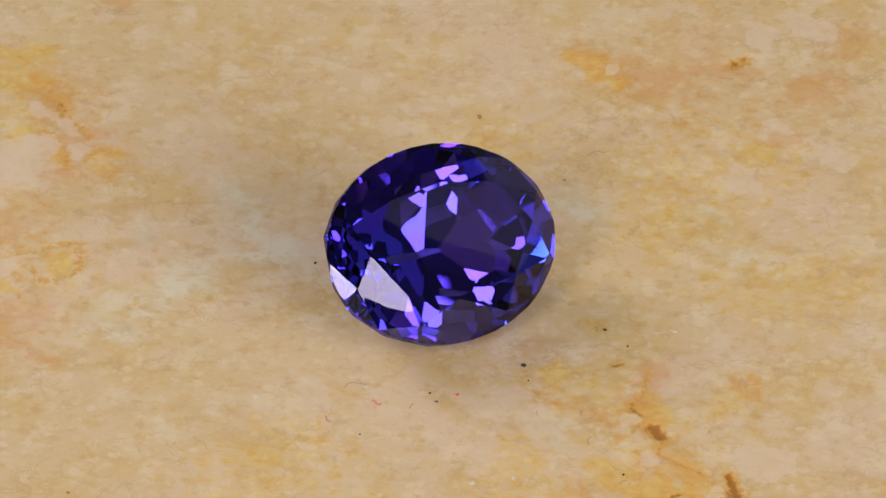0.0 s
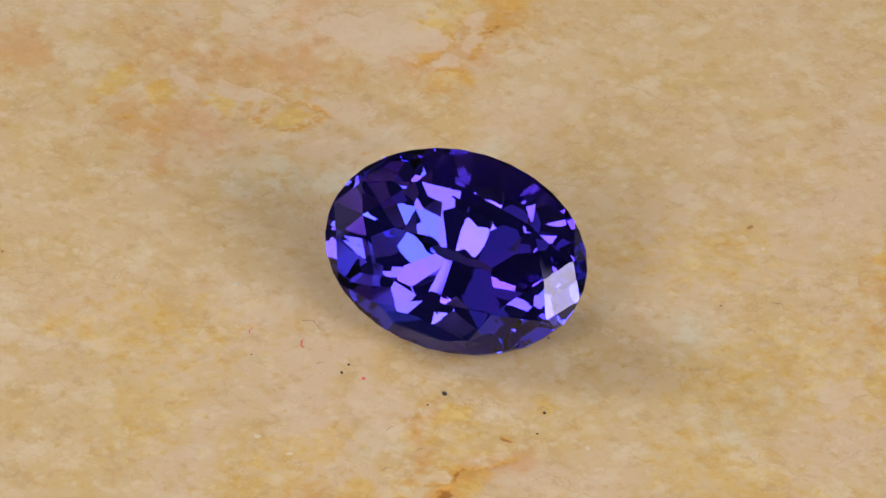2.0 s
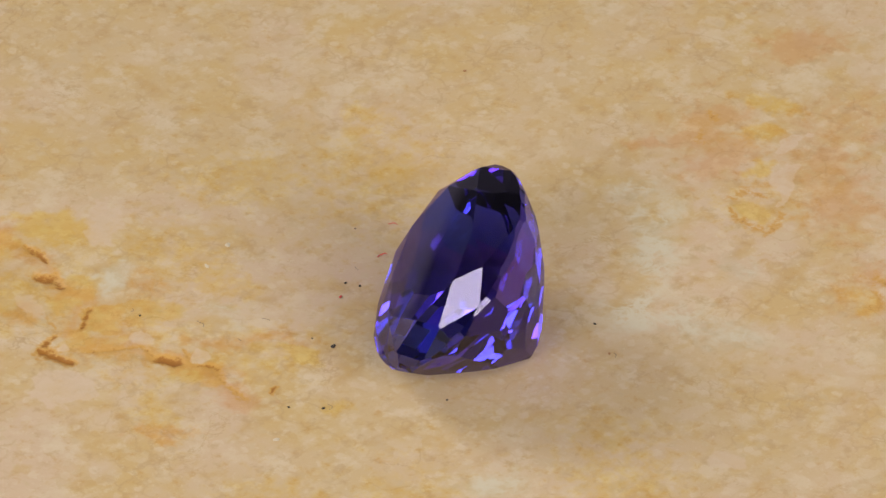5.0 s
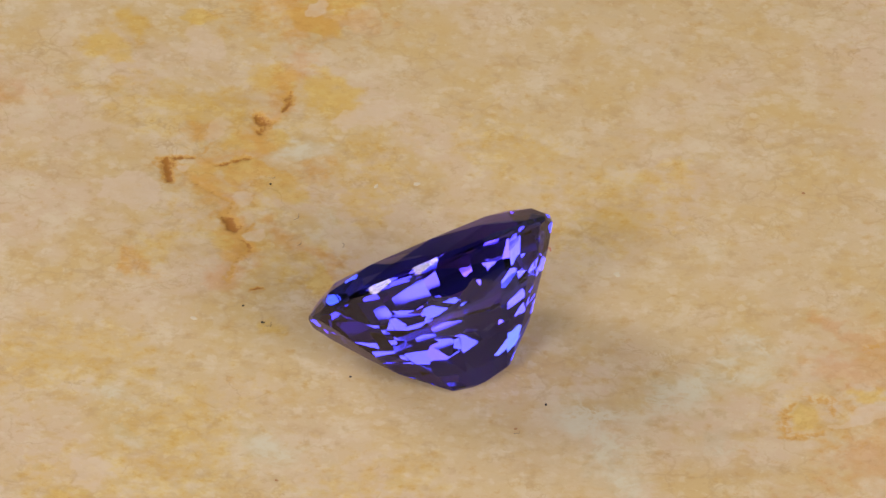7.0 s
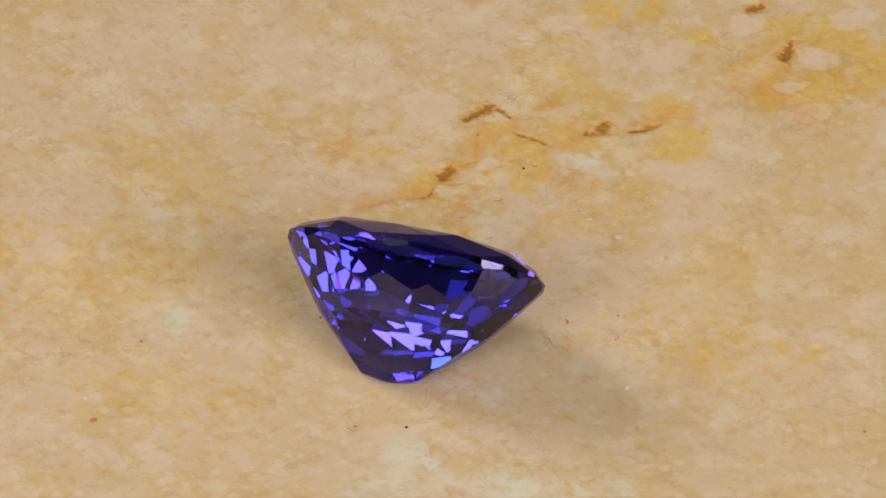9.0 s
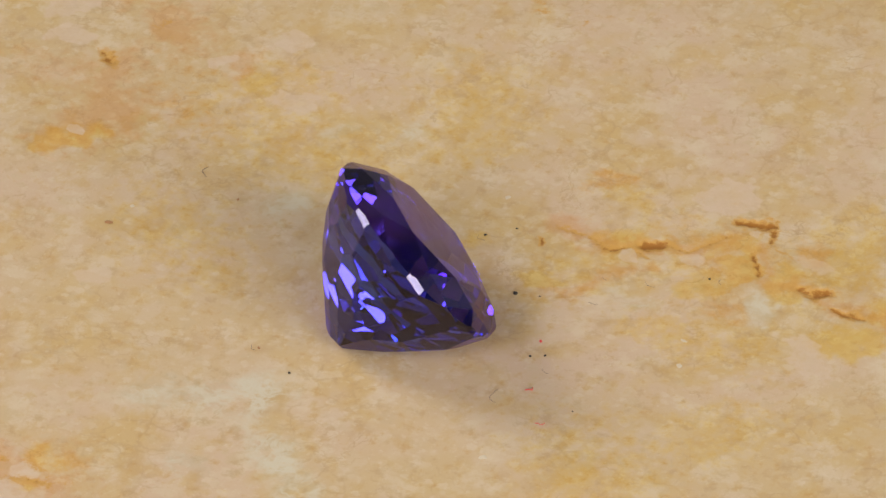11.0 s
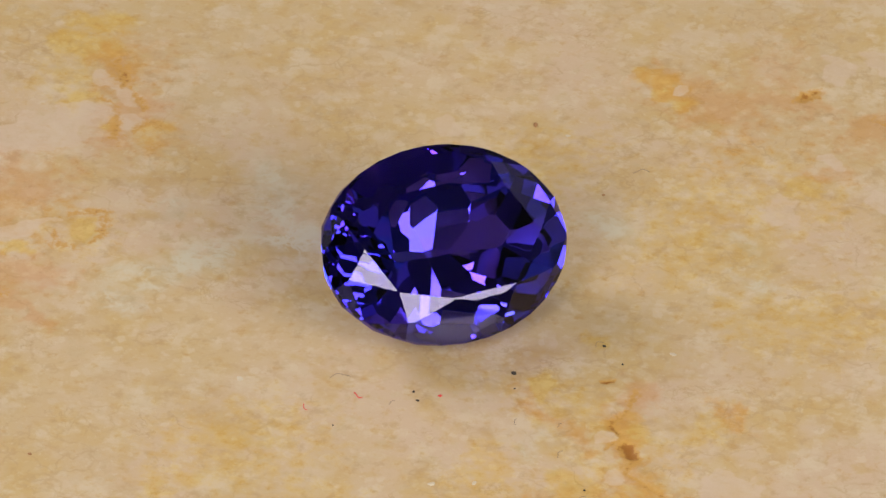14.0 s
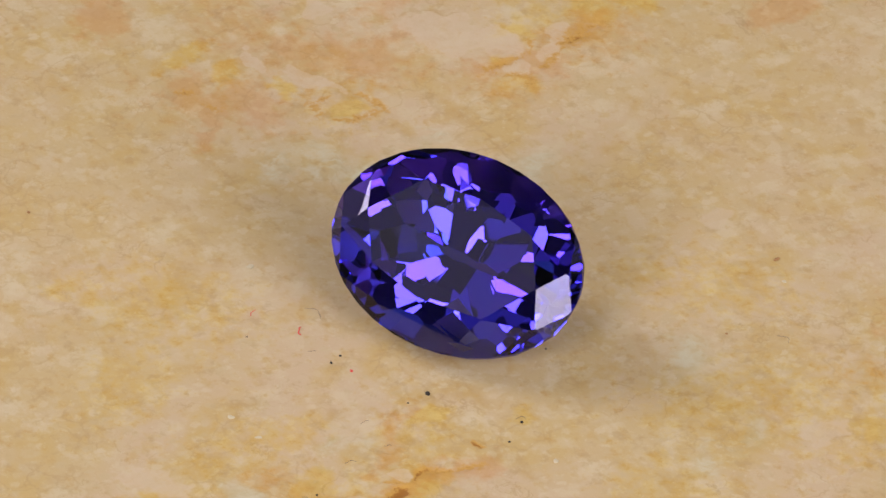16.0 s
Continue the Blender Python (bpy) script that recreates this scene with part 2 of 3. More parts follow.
STEPS = axis_steps()
GX, GY = np.meshgrid(STEPS, STEPS, indexing="ij")
WX = GX + 1.3 * fbm(GX * 0.55 + 5, GY * 0.55 + 9, 5)
WY = GY + 1.3 * fbm(GX * 0.55 + 71, GY * 0.55 + 43, 5)
RAGGED, FRAYED = 1.1 * fbm(GX * 1.9, GY * 1.9, 4), fbm(GX * 1.7 + 3, GY * 1.7 + 8, 3)
FIELD = {k: np.zeros_like(GX) for k in ("pit", "ochre", "rust", "pale", "grey")}


def stain(kind, x, y, rx, ry, turn=0.0, strength=1.0, edge=1.0):
    """A stain of soft ragged outline, in millimetres from the slab's middle."""
    a = radians(turn)
    k = 0.35 if ry < 0.6 else 1.0
    dx, dy = GX + k * (WX - GX) - x, GY + k * (WY - GY) - y
    u = (dx * math.cos(a) + dy * math.sin(a)) / rx
    v = (-dx * math.sin(a) + dy * math.cos(a)) / ry
    d = np.sqrt(u * u + v * v) + (RAGGED if ry > 0.6 else 2.2 * FRAYED)
    f = np.clip((1 + edge / 2 - d) / edge, 0, 1)
    FIELD[kind] = np.maximum(FIELD[kind], strength * f * f * (3 - 2 * f))


def crack(kind, points, width, strength=1.0, wander=0.25):
    """A crack or vein along a broken line, its width uneven, in millimetres."""
    px, py = GX + wander * (WX - GX), GY + wander * (WY - GY)
    far = np.full_like(GX, 1e9)
    for (x0, y0), (x1, y1) in zip(points, points[1:]):
        dx, dy = x1 - x0, y1 - y0
        u = np.clip(((px - x0) * dx + (py - y0) * dy) / (dx * dx + dy * dy), 0, 1)
        far = np.minimum(far, np.hypot(px - x0 - u * dx, py - y0 - u * dy))
    f = np.clip(1 - far / (width * np.clip(1 + 2.6 * FRAYED, 0.15, 2.2) * 1.7), 0, 1)
    FIELD[kind] = np.maximum(FIELD[kind], strength * np.clip(1.15 * f, 0, 1))


# the chain of open pits and the cracks between them
for width, strength, points in (
        (0.20, 1.0, ((11.9, -8.9), (12.15, -9.9))), (0.26, 1.0, ((12.05, -9.9), (12.2, -10.4))), (0.13, 0.8, ((12.1, -10.4), (11.0, -10.65))),
        (0.11, 0.8, ((10.0, -10.2), (9.3, -10.5))), (0.20, 1.0, ((9.4, -10.5), (8.8, -10.75))),
        (0.12, 0.9, ((8.55, -12.8), (8.4, -13.4))), (0.26, 1.0, ((8.5, -13.5), (8.75, -13.95))), (0.12, 0.9, ((7.85, -14.4), (7.6, -15.3))), (0.17, 0.9, ((7.7, -15.0), (7.6, -15.8))),
        (0.26, 1.0, ((8.8, -5.8), (9.35, -6.5))), (0.14, 0.7, ((8.1, -4.7), (8.5, -5.2))), (0.10, 0.55, ((8.5, -5.4), (8.1, -6.2))), (0.09, 0.55, ((9.3, -6.5), (9.2, -7.6), (10.4, -8.5))),
        (0.11, 0.55, ((10.2, -8.3), (11.0, -8.9))), (0.16, 0.55, ((8.6, -2.3), (8.6, -3.4))), (0.18, 0.5, ((8.5, -3.6), (8.1, -4.5))),
        (0.16, 0.8, ((7.2, -1.95), (7.7, -1.75))), (0.26, 1.0, ((9.0, -23.0), (10.0, -23.9))), (0.12, 0.6, ((8.2, -22.6), (9.0, -23.2))),
        (0.25, 1.0, ((12.9, -23.6), (12.8, -24.2))), (0.30, 0.8, ((12.3, 19.4), (12.6, 19.8)))):
    crack("pit", points, 1.1 * width, strength)
# brown outlines round the pale clasts and the yellow knot
for width, strength, points in (
        (0.30, 0.5, ((-16.6, 16.0), (-16.0, 14.8))), (0.34, 0.62, ((-16.0, 14.9), (-15.8, 14.1))), (0.16, 0.5, ((-15.5, 14.1), (-15.0, 13.3), (-14.5, 12.5))),
        (0.18, 0.36, ((-16.6, 12.9), (-15.9, 12.7), (-15.5, 11.4))), (0.30, 0.5, ((-15.5, 11.2), (-15.3, 10.4))), (0.2, 0.36, ((-15.2, 10.4), (-14.6, 10.6), (-14.4, 11.8))),
        (0.16, 0.42, ((-16.2, 4.6), (-15.4, 4.9), (-14.5, 5.1))), (0.22, 0.5, ((-14.6, 4.6), (-14.6, 3.4), (-14.9, 2.8))), (0.25, 0.42, ((-15.6, 2.4), (-16.3, 2.4), (-16.6, 3.4))),
        (0.22, 0.42, ((-19.5, -2.4), (-19.0, -1.8))), (0.18, 0.36, ((-18.2, -1.6), (-17.4, -1.2))), (0.2, 0.4, ((15.6, 18.5), (16.0, 18.1))), (0.16, 0.3, ((-15.0, 9.5), (-15.0, 10.5))),
        (0.12, 0.36, ((10.6, -11.0), (10.3, -12.2))), (0.2, 0.4, ((23.8, 4.7), (23.5, 4.4))), (0.2, 0.4, ((23.0, 4.1), (22.8, 3.8))), (0.15, 0.4, ((22.8, 2.1), (22.6, 1.9)))):
    crack("pit", points, 1.05 * width, strength, 0.5)
for width, strength, points in (
        (0.55, 0.9, ((8.8, -2.0), (8.4, -4.2), (8.8, -6.0))), (0.5, 0.8, ((9.2, -6.4), (9.3, -8.0), (11.0, -9.0))), (0.6, 0.7, ((7.9, -15.7), (7.2, -18.5))),
        (0.5, 0.7, ((10.4, -10.4), (8.6, -11.0), (8.5, -13.4), (7.8, -15.0))), (0.8, 0.9, ((-16.6, 16.0), (-15.9, 13.9), (-14.6, 12.4))), (0.7, 0.8, ((-15.8, 11.8), (-15.0, 10.0))),
        (0.45, 0.6, ((4.4, -3.1), (4.6, -4.0), (6.9, -5.4), (7.5, -6.8))), (1.2, 0.8, ((9.6, -23.0), (7.8, -21.0), (5.5, -21.5))), (1.0, 0.8, ((12.5, 19.0), (9.0, 18.4), (6.2, 19.2)))):
    crack("rust", points, width, strength, 0.8)
# yellow clouds
for x, y, rx, ry, k in ((7.4, -21.2, 1.6, 0.9, 0.95), (6.8, -23.2, 1.6, 1.2, 0.95), (9.4, -25.8, 1.6, 1.2, 0.9), (6.5, -26.0, 2.0, 1.2, 0.9), (11.0, -23.9, 1.0, 1.2, 0.8), (15.8, -18.2, 1.6, 0.8, 0.8),
                        (15.0, -19.9, 1.2, 0.7, 0.7), (5.9, -15.8, 1.6, 1.0, 0.8), (5.0, -2.5, 1.1, 0.55, 0.9), (6.7, 0.6, 0.9, 0.5, 0.6), (7.2, -8.9, 1.3, 0.9, 0.75), (8.9, -9.9, 0.9, 0.7, 0.95),
                        (10.6, -9.6, 1.1, 0.7, 0.75), (9.0, -11.8, 1.2, 0.9, 0.8), (8.7, -4.8, 1.0, 0.9, 0.75), (10.0, -8.4, 1.2, 0.7, 0.7), (7.9, -12.4, 1.0, 0.9, 0.7), (8.3, -16.6, 1.5, 1.0, 0.7),
                        (13.4, 12.8, 1.0, 0.7, 0.7), (-15.5, 3.5, 0.8, 0.7, 1.0), (-15.3, 4.3, 0.7, 0.4, 0.9), (-17.2, 12.8, 0.9, 0.7, 0.7), (-15.9, 11.2, 0.5, 0.5, 0.8), (-21.7, -1.0, 1.6, 0.7, 0.7),
                        (-19.7, 0.5, 1.4, 0.7, 0.7), (-17.8, 1.8, 1.0, 0.5, 0.8), (6.6, 18.9, 1.6, 0.8, 0.8), (-8.2, -11.9, 1.8, 1.0, 0.5), (-18.0, 16.6, 1.8, 0.9, 0.7), (-17.6, 18.4, 1.6, 0.8, 0.7),
                        (-13.8, 11.0, 1.0, 0.7, 0.6), (3.5, -9.0, 2.4, 1.4, 0.5), (11.0, -14.0, 2.2, 1.4, 0.5), (12.0, -20.6, 0.6, 0.5, 0.9), (12.0, -4.0, 2.0, 1.2, 0.45)):
    stain("ochre", x, y, rx, ry, 20 * x, k, 1.0)
for x, y, rx, ry, k in ((9.0, 17.8, 1.6, 0.8, 0.8), (15.9, 18.2, 1.2, 0.8, 0.9), (14.3, 14.2, 1.0, 0.6, 0.6), (-19.2, -2.0, 1.3, 0.7, 0.9), (-18.6, 5.4, 1.8, 1.0, 0.8), (-17.3, 0.2, 1.8, 0.8, 0.8),
                        (-17.7, -1.5, 1.0, 0.6, 0.9), (-16.1, -2.5, 0.8, 0.5, 0.8), (-25.8, -2.8, 1.6, 0.9, 0.9), (-14.2, 24.2, 1.6, 0.9, 0.9), (-20.2, 3.6, 1.2, 0.7, 0.7), (-19.2, 7.6, 1.2, 0.6, 0.6),
                        (20.0, -14.0, 2.0, 0.9, 0.5), (17.0, 21.5, 1.6, 0.9, 0.6), (-21.5, 9.0, 2.0, 0.7, 0.6), (10.9, -12.3, 0.8, 0.6, 0.6), (6.0, -10.5, 1.0, 0.7, 0.5), (12.7, -3.0, 0.9, 0.5, 0.6)):
    stain("rust", x, y, rx * 1.2, ry * 1.2, 12 * y, k, 1.2)
for x, y, rx, ry in ((10.5, 19.0, 5.0, 1.6), (15.5, 17.2, 3.0, 1.4), (-18.5, -1.0, 3.2, 2.2), (-19.0, 4.0, 3.0, 2.4), (-22.0, 2.0, 3.0, 2.0), (-17.5, 7.0, 2.6, 1.6), (-15.5, 16.0, 2.4, 1.8),
                     (-14.2, 10.5, 1.8, 1.6), (8.0, -23.0, 3.4, 2.6), (9.5, -9.5, 2.6, 2.2)):
    stain("rust", x, y, rx, ry, 25 * x, 0.42, 1.4)
for x, y, rx, ry in ((9.0, -7.5, 3.0, 3.0), (9.5, -12.5, 3.0, 2.6), (6.0, -4.0, 2.8, 2.0), (8.5, -22.0, 4.0, 3.0), (4.0, -11.0, 3.0, 2.4), (-2.0, -13.0, 3.5, 2.0), (-17.5, 14.5, 2.6, 2.6), (-16.0, 3.5, 2.0, 1.8),
                     (13.0, -14.0, 3.0, 2.2), (13.5, 12.0, 2.5, 1.8), (10.0, 10.0, 6.0, 3.5), (15.0, 4.0, 4.0, 3.0), (2.0, 12.0, 4.0, 2.5), (-6.0, -9.0, 4.0, 3.0)):
    stain("ochre", x, y, rx, ry, 25 * x, 0.42, 1.4)
# pale clasts
for x, y, rx, ry, k in ((-18.4, 10.0, 1.7, 1.3, 1.0), (-23.9, 7.7, 1.3, 1.1, 0.9), (-22.4, 5.8, 1.0, 0.7, 0.9), (-15.4, 13.3, 0.65, 0.75, 1.0), (-16.6, 14.2, 0.55, 0.6, 0.9), (-15.0, 11.5, 0.5, 0.7, 1.0),
                        (-17.0, 11.6, 1.2, 1.0, 1.0), (15.5, 22.3, 1.3, 1.0, 0.9), (13.4, 21.7, 0.9, 0.7, 0.8), (13.4, -8.0, 1.3, 1.0, 1.0), (10.1, -26.9, 1.0, 0.8, 1.0), (7.2, -22.1, 0.7, 0.5, 1.0),
                        (8.4, -24.2, 0.7, 0.8, 0.9), (12.0, -22.8, 1.2, 0.8, 0.8), (-20.2, 1.7, 1.0, 0.28, 1.0), (-17.3, 3.9, 0.9, 0.22, 1.0), (-18.3, 2.9, 0.8, 0.5, 0.8), (12.6, 11.1, 1.0, 0.6, 0.7),
                        (16.6, 12.9, 1.0, 0.7, 0.8), (14.1, 15.1, 0.7, 0.35, 0.8), (7.2, 18.9, 0.45, 0.25, 1.0), (11.6, -18.7, 1.3, 0.8, 0.7), (-1.9, 14.1, 0.9, 0.7, 0.7), (10.4, -12.9, 0.9, 0.5, 0.6),
                        (4.3, -14.6, 1.5, 0.9, 0.8), (8.7, -8.0, 0.6, 0.4, 0.7), (8.0, -5.5, 0.35, 0.3, 0.9), (11.5, -9.8, 0.35, 0.3, 0.9)):
    stain("pale", x, y, rx, ry, 9 * x, k, 0.5)
# pale grey webs
for x, y, rx, ry in ((-8.0, 7.6, 2.4, 1.2), (-10.2, 2.7, 1.9, 1.2), (-12.1, 1.1, 1.6, 1.0), (-12.0, 5.4, 1.4, 0.6), (-6.6, 5.2, 1.3, 1.5), (6.0, 8.2, 1.6, 1.0), (11.9, 7.5, 1.6, 1.0),
                     (-12.9, -0.5, 1.2, 0.6), (23.2, 11.6, 1.8, 1.0), (6.6, -11.6, 1.2, 0.6), (5.2, -6.6, 0.9, 0.5)):
    stain("grey", x, y, rx, ry, 15 * y, 1.0, 1.2)


def stone_slab():
    n = len(STEPS)
    z = 0.012 * fbm(GX * 1.2, GY * 1.2, 4) * 0.4 - 0.10 * np.clip(FIELD["pit"] ** 2 * (0.8 + 1.6 * FRAYED), 0, 1) - 0.015 * FIELD["rust"]
    near = np.clip(1 - np.hypot(GX, GY - 0.8) / 7.0, 0, 1)
    z = z * (1 - np.minimum(1, near * 3))
    edge = np.clip((np.maximum(abs(GX), abs(GY)) - 58.5) / 1.5, 0, 1)
    z = z - 1.2 * (1 - np.sqrt(np.maximum(0, 1 - edge ** 2)))
    top = np.stack([GX, GY, z], -1).reshape(-1, 3) * MM
    k = np.arange(n * n).reshape(n, n)
    faces = np.stack([k[:-1, :-1], k[1:, :-1], k[1:, 1:], k[:-1, 1:]], -1).reshape(-1, 4).tolist()
    rim = np.concatenate([k[:-1, 0], k[-1, :-1], k[:0:-1, -1], k[0, :0:-1]])
    low = top[rim].copy()
    low[:, 2] = -SLAB
    base = n * n + np.arange(len(rim))
    faces += [[int(rim[(i + 1) % len(rim)]), int(rim[i]), int(base[i]), int(base[(i + 1) % len(rim)])] for i in range(len(rim))]
    faces.append([int(i) for i in base[::-1]])
    me = bpy.data.meshes.new("stone_slab")
    me.from_pydata(np.concatenate([top, low]).tolist(), [], faces)
    me.polygons.foreach_set("use_smooth", [True] * len(me.polygons))
    for name, f in FIELD.items():
        a = me.attributes.new(name, "FLOAT", "POINT")
        a.data.foreach_set("value", np.concatenate([f.reshape(-1), np.zeros(len(rim))]).astype(np.float32))
    me.materials.append(STONE)
    ob = new("stone_slab", me)
    return tagged(ob, "honey-tan honed travertine slab with rusty pits and ochre stains", "stone slab")


# ------------------------------------------------------------------ gemstone
A, B, CROWN, GIRDLE = 5.435, 4.079, 0.95, 0.13     # half length, half width, crown height, half girdle, mm
LEAN = Matrix(((0.80689, -0.34675, 0.47821), (0.58179, 0.60656, -0.54185), (-0.10217, 0.71544, 0.69116))).to_4x4()
REST = 3.762                                       # height of the girdle's middle over the slab, mm
SKEW = -6.0                                        # degrees by which the crown's facets sit round from the long axis
CUT_SEED, UNEVEN = 997, 0.01759
PAVILION = [                                       # rows of facets: count, first angle, from scale and depth to scale and depth, stretch
    (16, 34.73, 1.0, -GIRDLE, 0.854, -1.5, 0.0),
    (16, 4.775, 0.867, -1.44, 0.612, -2.9, 0.025),
    (16, 16.102, 0.622, -2.86, 0.372, -4.1, 0.233),
    (8, 14.527, 0.382, -4.06, 0.195, -4.93, 0.106),
    (8, 23.032, 0.205, -4.91, 0.04, -5.09, 0.0)]
TURNED = []                                        # things that turn with the slab


def plane_through(p, q, r):
    nrm = (Vector(q) - Vector(p)).cross(Vector(r) - Vector(p)).normalized()
    return (nrm, nrm.dot(Vector(p)))


def outward(pl):
    nrm, d = pl
    return (nrm, d) if d > 0 else (-nrm, -d)


def on_oval(deg, s=1.0, z=0.0):
    a = radians(deg)
    return Vector((A * s * math.cos(a), B * s * math.sin(a), z))


def gem_planes():
    planes = [(Vector((0, 0, 1)), CROWN)]

    def tangent(deg, r0, z0, r1, z1):
        """The facet plane that leans from the oval of scale r0 at z0 to that of scale r1 at z1."""
        p, q = on_oval(deg, r0, z0), on_oval(deg, r1, z1)
        along = Vector((-A * math.sin(radians(deg)), B * math.cos(radians(deg)), 0))
        planes.append(outward(plane_through(p, q, p + along)))

    def corner(k):                                 # table corners, longer along the stone
        a = radians(45 * k + SKEW)
        return Vector((0.725 * A * math.cos(a), 0.575 * B * math.sin(a), CROWN)) * 1.0 if k % 2 == 0 else \
            Vector((0.675 * A * math.cos(a), 0.675 * B * math.sin(a), CROWN))

    def bezel(k):
        g, a = on_oval(45 * k + SKEW, 1.0, GIRDLE), radians(45 * k + SKEW)
        along = Vector((-A * math.sin(a), B * math.cos(a), 0))
        return outward(plane_through(g, corner(k % 8), g + along))

    for k in range(8):
        b0, b1 = bezel(k), bezel(k + 1)
        planes.append(b0)
        rows = Matrix((b0[0], b1[0], (0, 0, 1)))
        mid = rows.inverted() @ Vector((b0[1], b1[1], 0.60 * CROWN))            # where kites, star and halves meet
        planes.append(outward(plane_through(corner(k), corner((k + 1) % 8), mid)))    # star
        for side in (0, 1):                                                     # upper halves
            end = on_oval(45 * (k + side) + SKEW, 1.0, GIRDLE)
            planes.append(outward(plane_through(end, on_oval(45 * k + 22.5 + SKEW, 1.0, GIRDLE), mid)))
    for k in range(32):
        tangent(360 / 32 * (k + 0.5), 0.998, 0, 0.998, 1.0)                      # girdle
    deal = random.Random(CUT_SEED)
    for count, start, r0, z0, r1, z1, keel in PAVILION:
        for k in range(count):
            deg = 360 / count * k + start
            tangent(deg, r0, z0, r1 * (1 + keel * math.cos(radians(2 * deg))), z1)
    for i, (nrm, d) in enumerate(planes):                                        # hand-cut: facets lie slightly uneven
        if i and abs(nrm.z) > 0.02:
            tip = Vector((deal.uniform(-1, 1), deal.uniform(-1, 1), deal.uniform(-1, 1))) * (UNEVEN if nrm.z < 0 else 0.005)
            planes[i] = ((nrm + tip).normalized(), d * (1 + deal.uniform(-0.006, 0.006) * (1 if nrm.z < 0 else 0.4)))
    planes.append((Vector((0, 0, -1)), 5.08))
    planes.append((LEAN.to_3x3().transposed() @ Vector((0, 0, -1)), REST))       # the facet on which it lies
    return planes


def facet(bm, face):
    """Adds one polished facet, slightly convex: rings that rise to its middle."""
    area, nrm, mid = face.calc_area(), face.normal.copy(), face.calc_center_median()
    mark = bm.verts.layers.int.get("rim") or bm.verts.layers.int.new("rim")
    rim = [bm.verts.new(v.co) for v in face.verts]
    for v in rim:
        v[mark] = 1
    n = len(rim)
    if area < 0.25:
        bm.faces.new(rim)
        return
    rise = area / math.pi / (2 * (TABLE_BEND if area > 10 else FACET_BEND))
    rings = [rim]
    for s in (0.86, 0.7, 0.52, 0.34, 0.17):
        rings.append([bm.verts.new(mid + (v.co - mid) * s + nrm * rise * (1 - s * s)) for v in rim])
    top = bm.verts.new(mid + nrm * rise)
    for p, q in zip(rings, rings[1:]):
        for i in range(n):
            bm.faces.new((p[i], p[(i + 1) % n], q[(i + 1) % n], q[i])).smooth = True
    for i in range(n):
        bm.faces.new((rings[-1][i], rings[-1][(i + 1) % n], top)).smooth = True


TABLE_BEND, FACET_BEND = 85.0, 60.0               # radii of the facets' bow, mm


def gemstone():
    bm = bmesh.new()
    bmesh.ops.create_cube(bm, size=16)
    for nrm, d in gem_planes():
        cut = bmesh.ops.bisect_plane(bm, geom=bm.verts[:] + bm.edges[:] + bm.faces[:], dist=1e-6, plane_co=nrm * d,
                                     plane_no=nrm, clear_outer=True)
        edges = [e for e in cut["geom_cut"] if isinstance(e, bmesh.types.BMEdge)]
        rim = [e for e in edges if e.is_valid and e.is_boundary]
        if len(rim) >= 3:
            bmesh.ops.contextual_create(bm, geom=rim)
    bmesh.ops.remove_doubles(bm, verts=bm.verts, dist=1e-4)
    bmesh.ops.recalc_face_normals(bm, faces=bm.faces)
    ob = new("gemstone")
    ob.empty_display_size = 0.002
    sides = {k: bmesh.new() for k in ("table_facet", "crown", "girdle", "pavilion")}
    for face in bm.faces:
        z = face.normal.z
        facet(sides["table_facet" if z > 0.995 else "girdle" if abs(z) < 0.05 else "crown" if z > 0 else "pavilion"], face)
    bm.free()
    for name, side in sides.items():
        bmesh.ops.remove_doubles(side, verts=side.verts, dist=1e-5)
        mark = side.verts.layers.int["rim"]
        for e in side.edges:                                                     # facets meet in crisp edges
            e.smooth = not (e.verts[0][mark] and e.verts[1][mark])
        bmesh.ops.scale(side, vec=(MM, MM, MM), verts=side.verts)
        mesh_object(name, side, GEM, ob)
    ob.matrix_basis = Matrix.Translation((0.172 * MM, 0.851 * MM, REST * MM)) @ LEAN
    return tagged(ob, "oval faceted violet-blue tanzanite lying tilted on the stone slab", "gemstone")


TURNED.append(stone_slab())
GEMSTONE = gemstone()
TURNED.append(GEMSTONE)

# ------------------------------------------------------------------ specks on the slab
def crumb(name, x, y, size, mat, label, category, seed=0, flat=0.6, stretch=1.0, turn=0.0):
    """A small irregular grain that lies on the slab; millimetres."""
    bm = bmesh.new()
    bmesh.ops.create_icosphere(bm, subdivisions=2, radius=size * 0.43)
    for v in bm.verts:
        k = 1 + 0.55 * noise.noise(v.co * (2.2 / size) + Vector((seed * 3.1, seed, 0)))
        v.co = Vector((v.co.x * stretch * k, v.co.y * k, v.co.z * flat * k))
    low = min(v.co.z for v in bm.verts)
    for v in bm.verts:
        v.co.z -= low + 0.1 * size * flat
    bmesh.ops.scale(bm, vec=(MM, MM, MM), verts=bm.verts)
    ob = mesh_object(name, bm, mat)
    ob.matrix_basis = pose(x * MM, y * MM, 0, 0, 0, turn)
    TURNED.append(tagged(ob, label, category, "specks on the slab"))
    return ob


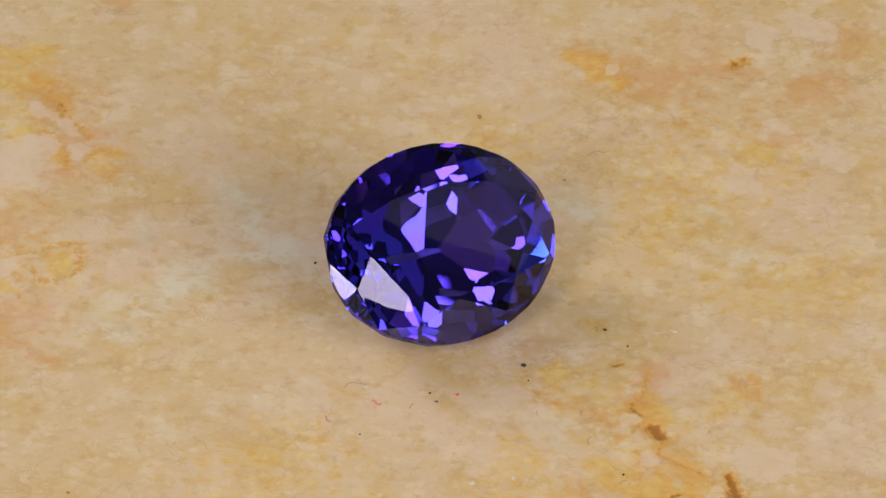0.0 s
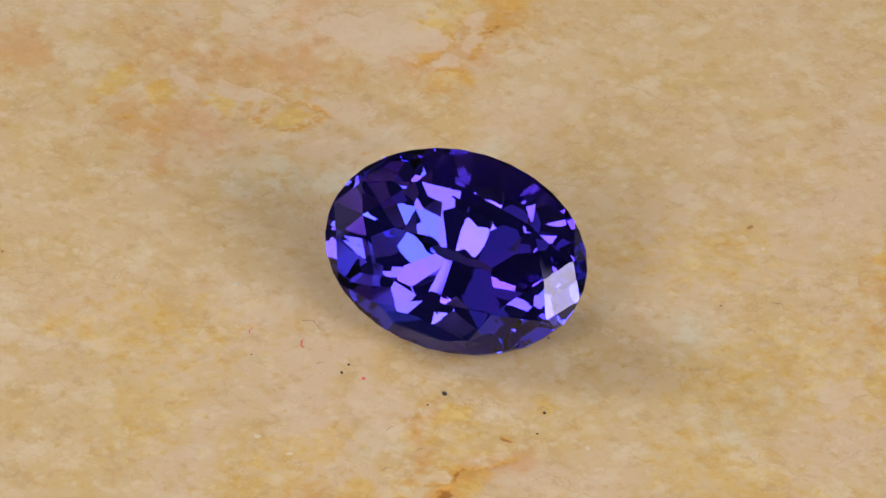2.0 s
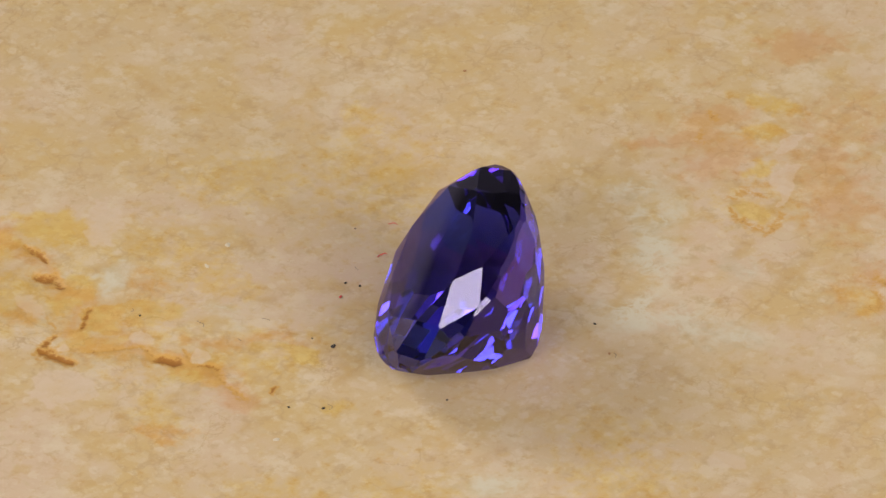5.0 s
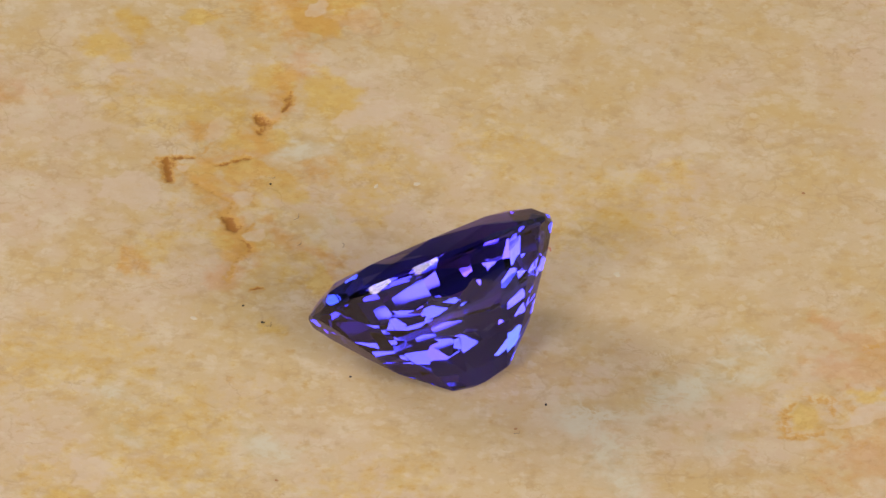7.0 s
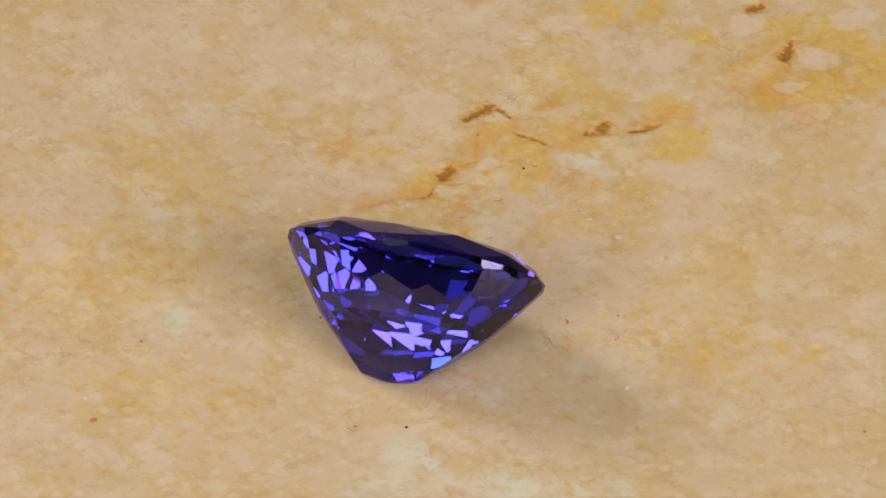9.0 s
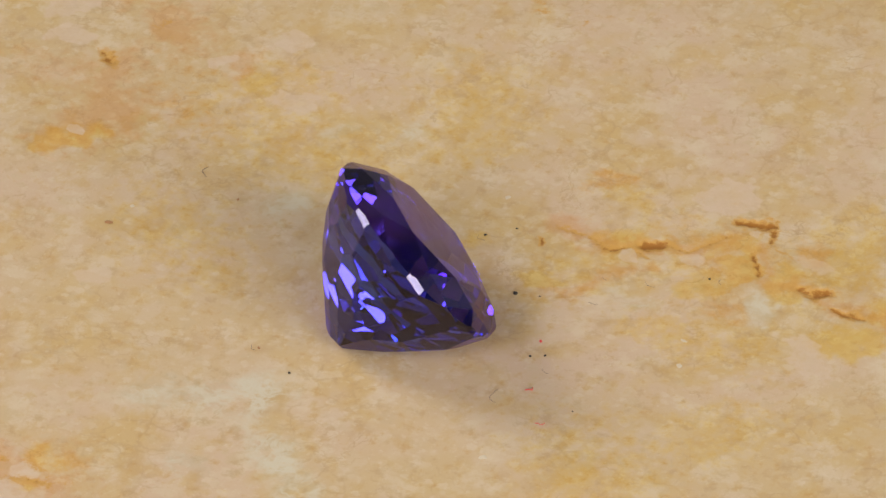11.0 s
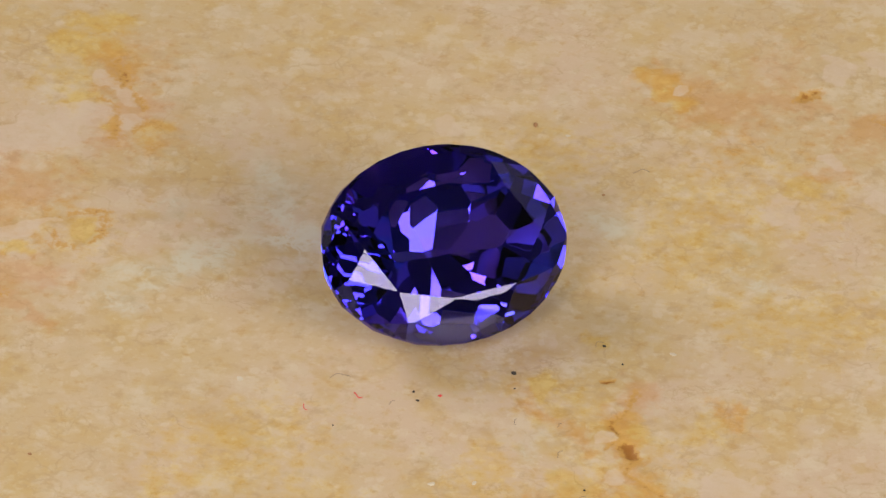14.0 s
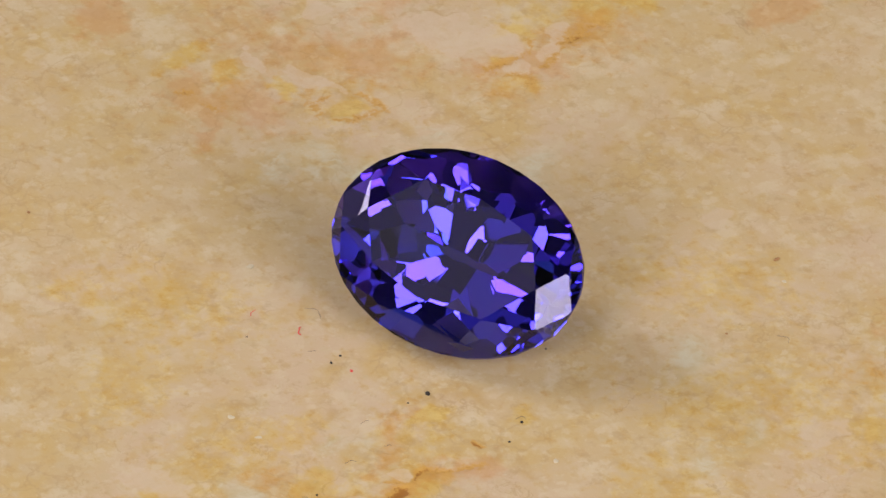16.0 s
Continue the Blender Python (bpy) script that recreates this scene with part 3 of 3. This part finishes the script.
def fibre(name, x, y, length, bend, turn, mat, label, thick=0.045):
    """A thin curved hair of lint that lies on the slab; millimetres."""
    bm = bmesh.new()
    rings, n = [], 14
    for i in range(n + 1):
        s = i / n - 0.5
        at = Vector((s * length, bend * length * (0.25 - s * s) * 2 + 0.05 * length * math.sin(9 * s + x), thick * (1 + 0.8 * math.sin(5 * s))))
        r = thick * (0.5 if i in (0, n) else 1) / 2
        rings.append([bm.verts.new(at + Vector((0, r * math.cos(a), r * math.sin(a)))) for a in (0, 1.57, 3.14, 4.71)])
    for p, q in zip(rings, rings[1:]):
        for j in range(4):
            bm.faces.new((p[j], p[(j + 1) % 4], q[(j + 1) % 4], q[j]))
    bm.faces.new(rings[0][::-1])
    bm.faces.new(rings[-1])
    low = min(v.co.z for v in bm.verts)
    for v in bm.verts:
        v.co.z -= low + 0.004
    bmesh.ops.scale(bm, vec=(MM, MM, MM), verts=bm.verts)
    ob = mesh_object(name, bm, mat)
    ob.matrix_basis = pose(x * MM, y * MM, 0, 0, 0, turn)
    TURNED.append(tagged(ob, label, "fibre", "lint on the slab"))


DARK, LINT = "tiny black grit grain lying on the travertine", "thin dark lint hair lying on the travertine"
for i, (x, y, s, st) in enumerate(((3.66, -2.15, 0.21, 1.3), (-0.07, -4.2, 0.13, 1.0), (7.72, -9.12, 0.13, 1.0), (-2.82, -7.06, 0.09, 1.0), (6.94, 0.41, 0.15, 1.2),
                                   (7.87, -0.62, 0.12, 1.0), (-4.95, 4.32, 0.13, 1.2), (3.87, -3.13, 0.09, 1.0), (3.02, 3.55, 0.11, 1.0), (0.2, -4.75, 0.12, 1.4))):
    crumb("grit_grain", x, y, s, CRUMB, DARK, "grit", i, 0.6, st, 37 * i)
for i, (x, y, s, st) in enumerate(((5.2, 10.69, 0.14, 1.2), (-3.9, 6.08, 0.13, 1.6), (1.6, 14.99, 0.2, 1.8), (-14.24, -11.49, 0.16, 1.3))):
    crumb("brown_grain", x, y, s, BROWN, "small rusty brown stone grain on the travertine", "grit", 20 + i, 0.5, st, 50 * i)
for i, (x, y, s, st) in enumerate(((9.74, 0.5, 0.26, 1.2), (1.72, -9.98, 0.26, 1.3), (3.36, -9.56, 0.18, 1.8), (-7.06, -4.85, 0.3, 1.3), (3.06, 14.54, 0.2, 1.2))):
    crumb("calcite_chip", x, y, s, CHIP, "small white calcite chip set in the travertine", "chip", 40 + i, 0.22, st, 40 * i)
crumb("red_speck", 1.03, -4.25, 0.15, RED, "tiny red lint speck on the travertine", "lint", 60, 0.6, 1.3, 20)
fibre("red_fibre", -2.18, -4.93, 0.42, 0.5, 150, RED, "short bright red lint fibre on the travertine", 0.06)
fibre("red_fibre", -4.12, -6.15, 0.40, 0.3, 120, RED, "short bright red lint fibre on the travertine", 0.04)
for x, y, n_, bend, turn in ((-3.1, -3.95, 0.95, 0.6, 10), (6.75, 0.48, 0.45, 0.8, 60), (6.4, -7.0, 0.5, 0.4, 80), (6.06, -5.14, 0.3, 0.3, 70), (7.7, -9.6, 0.35, 0.3, 30),
                             (4.33, -5.29, 0.4, 0.5, 100), (-3.96, 6.3, 0.35, 0.4, 45), (6.49, 12.58, 0.7, 0.6, 20), (-0.78, -5.12, 0.35, 0.4, 65)):
    fibre("lint_hair", x, y, n_, bend, turn, FIBRE, LINT, 0.022)


# ------------------------------------------------------------------ movement
def motions():
    steps = [k * 0.5 for k in range(33)]
    for ob in TURNED:
        rest = ob.matrix_basis.copy()
        walk(ob, [(t, pose(0, 0, 0, 0, 0, TURN * t) @ rest) for t in steps])


motions()
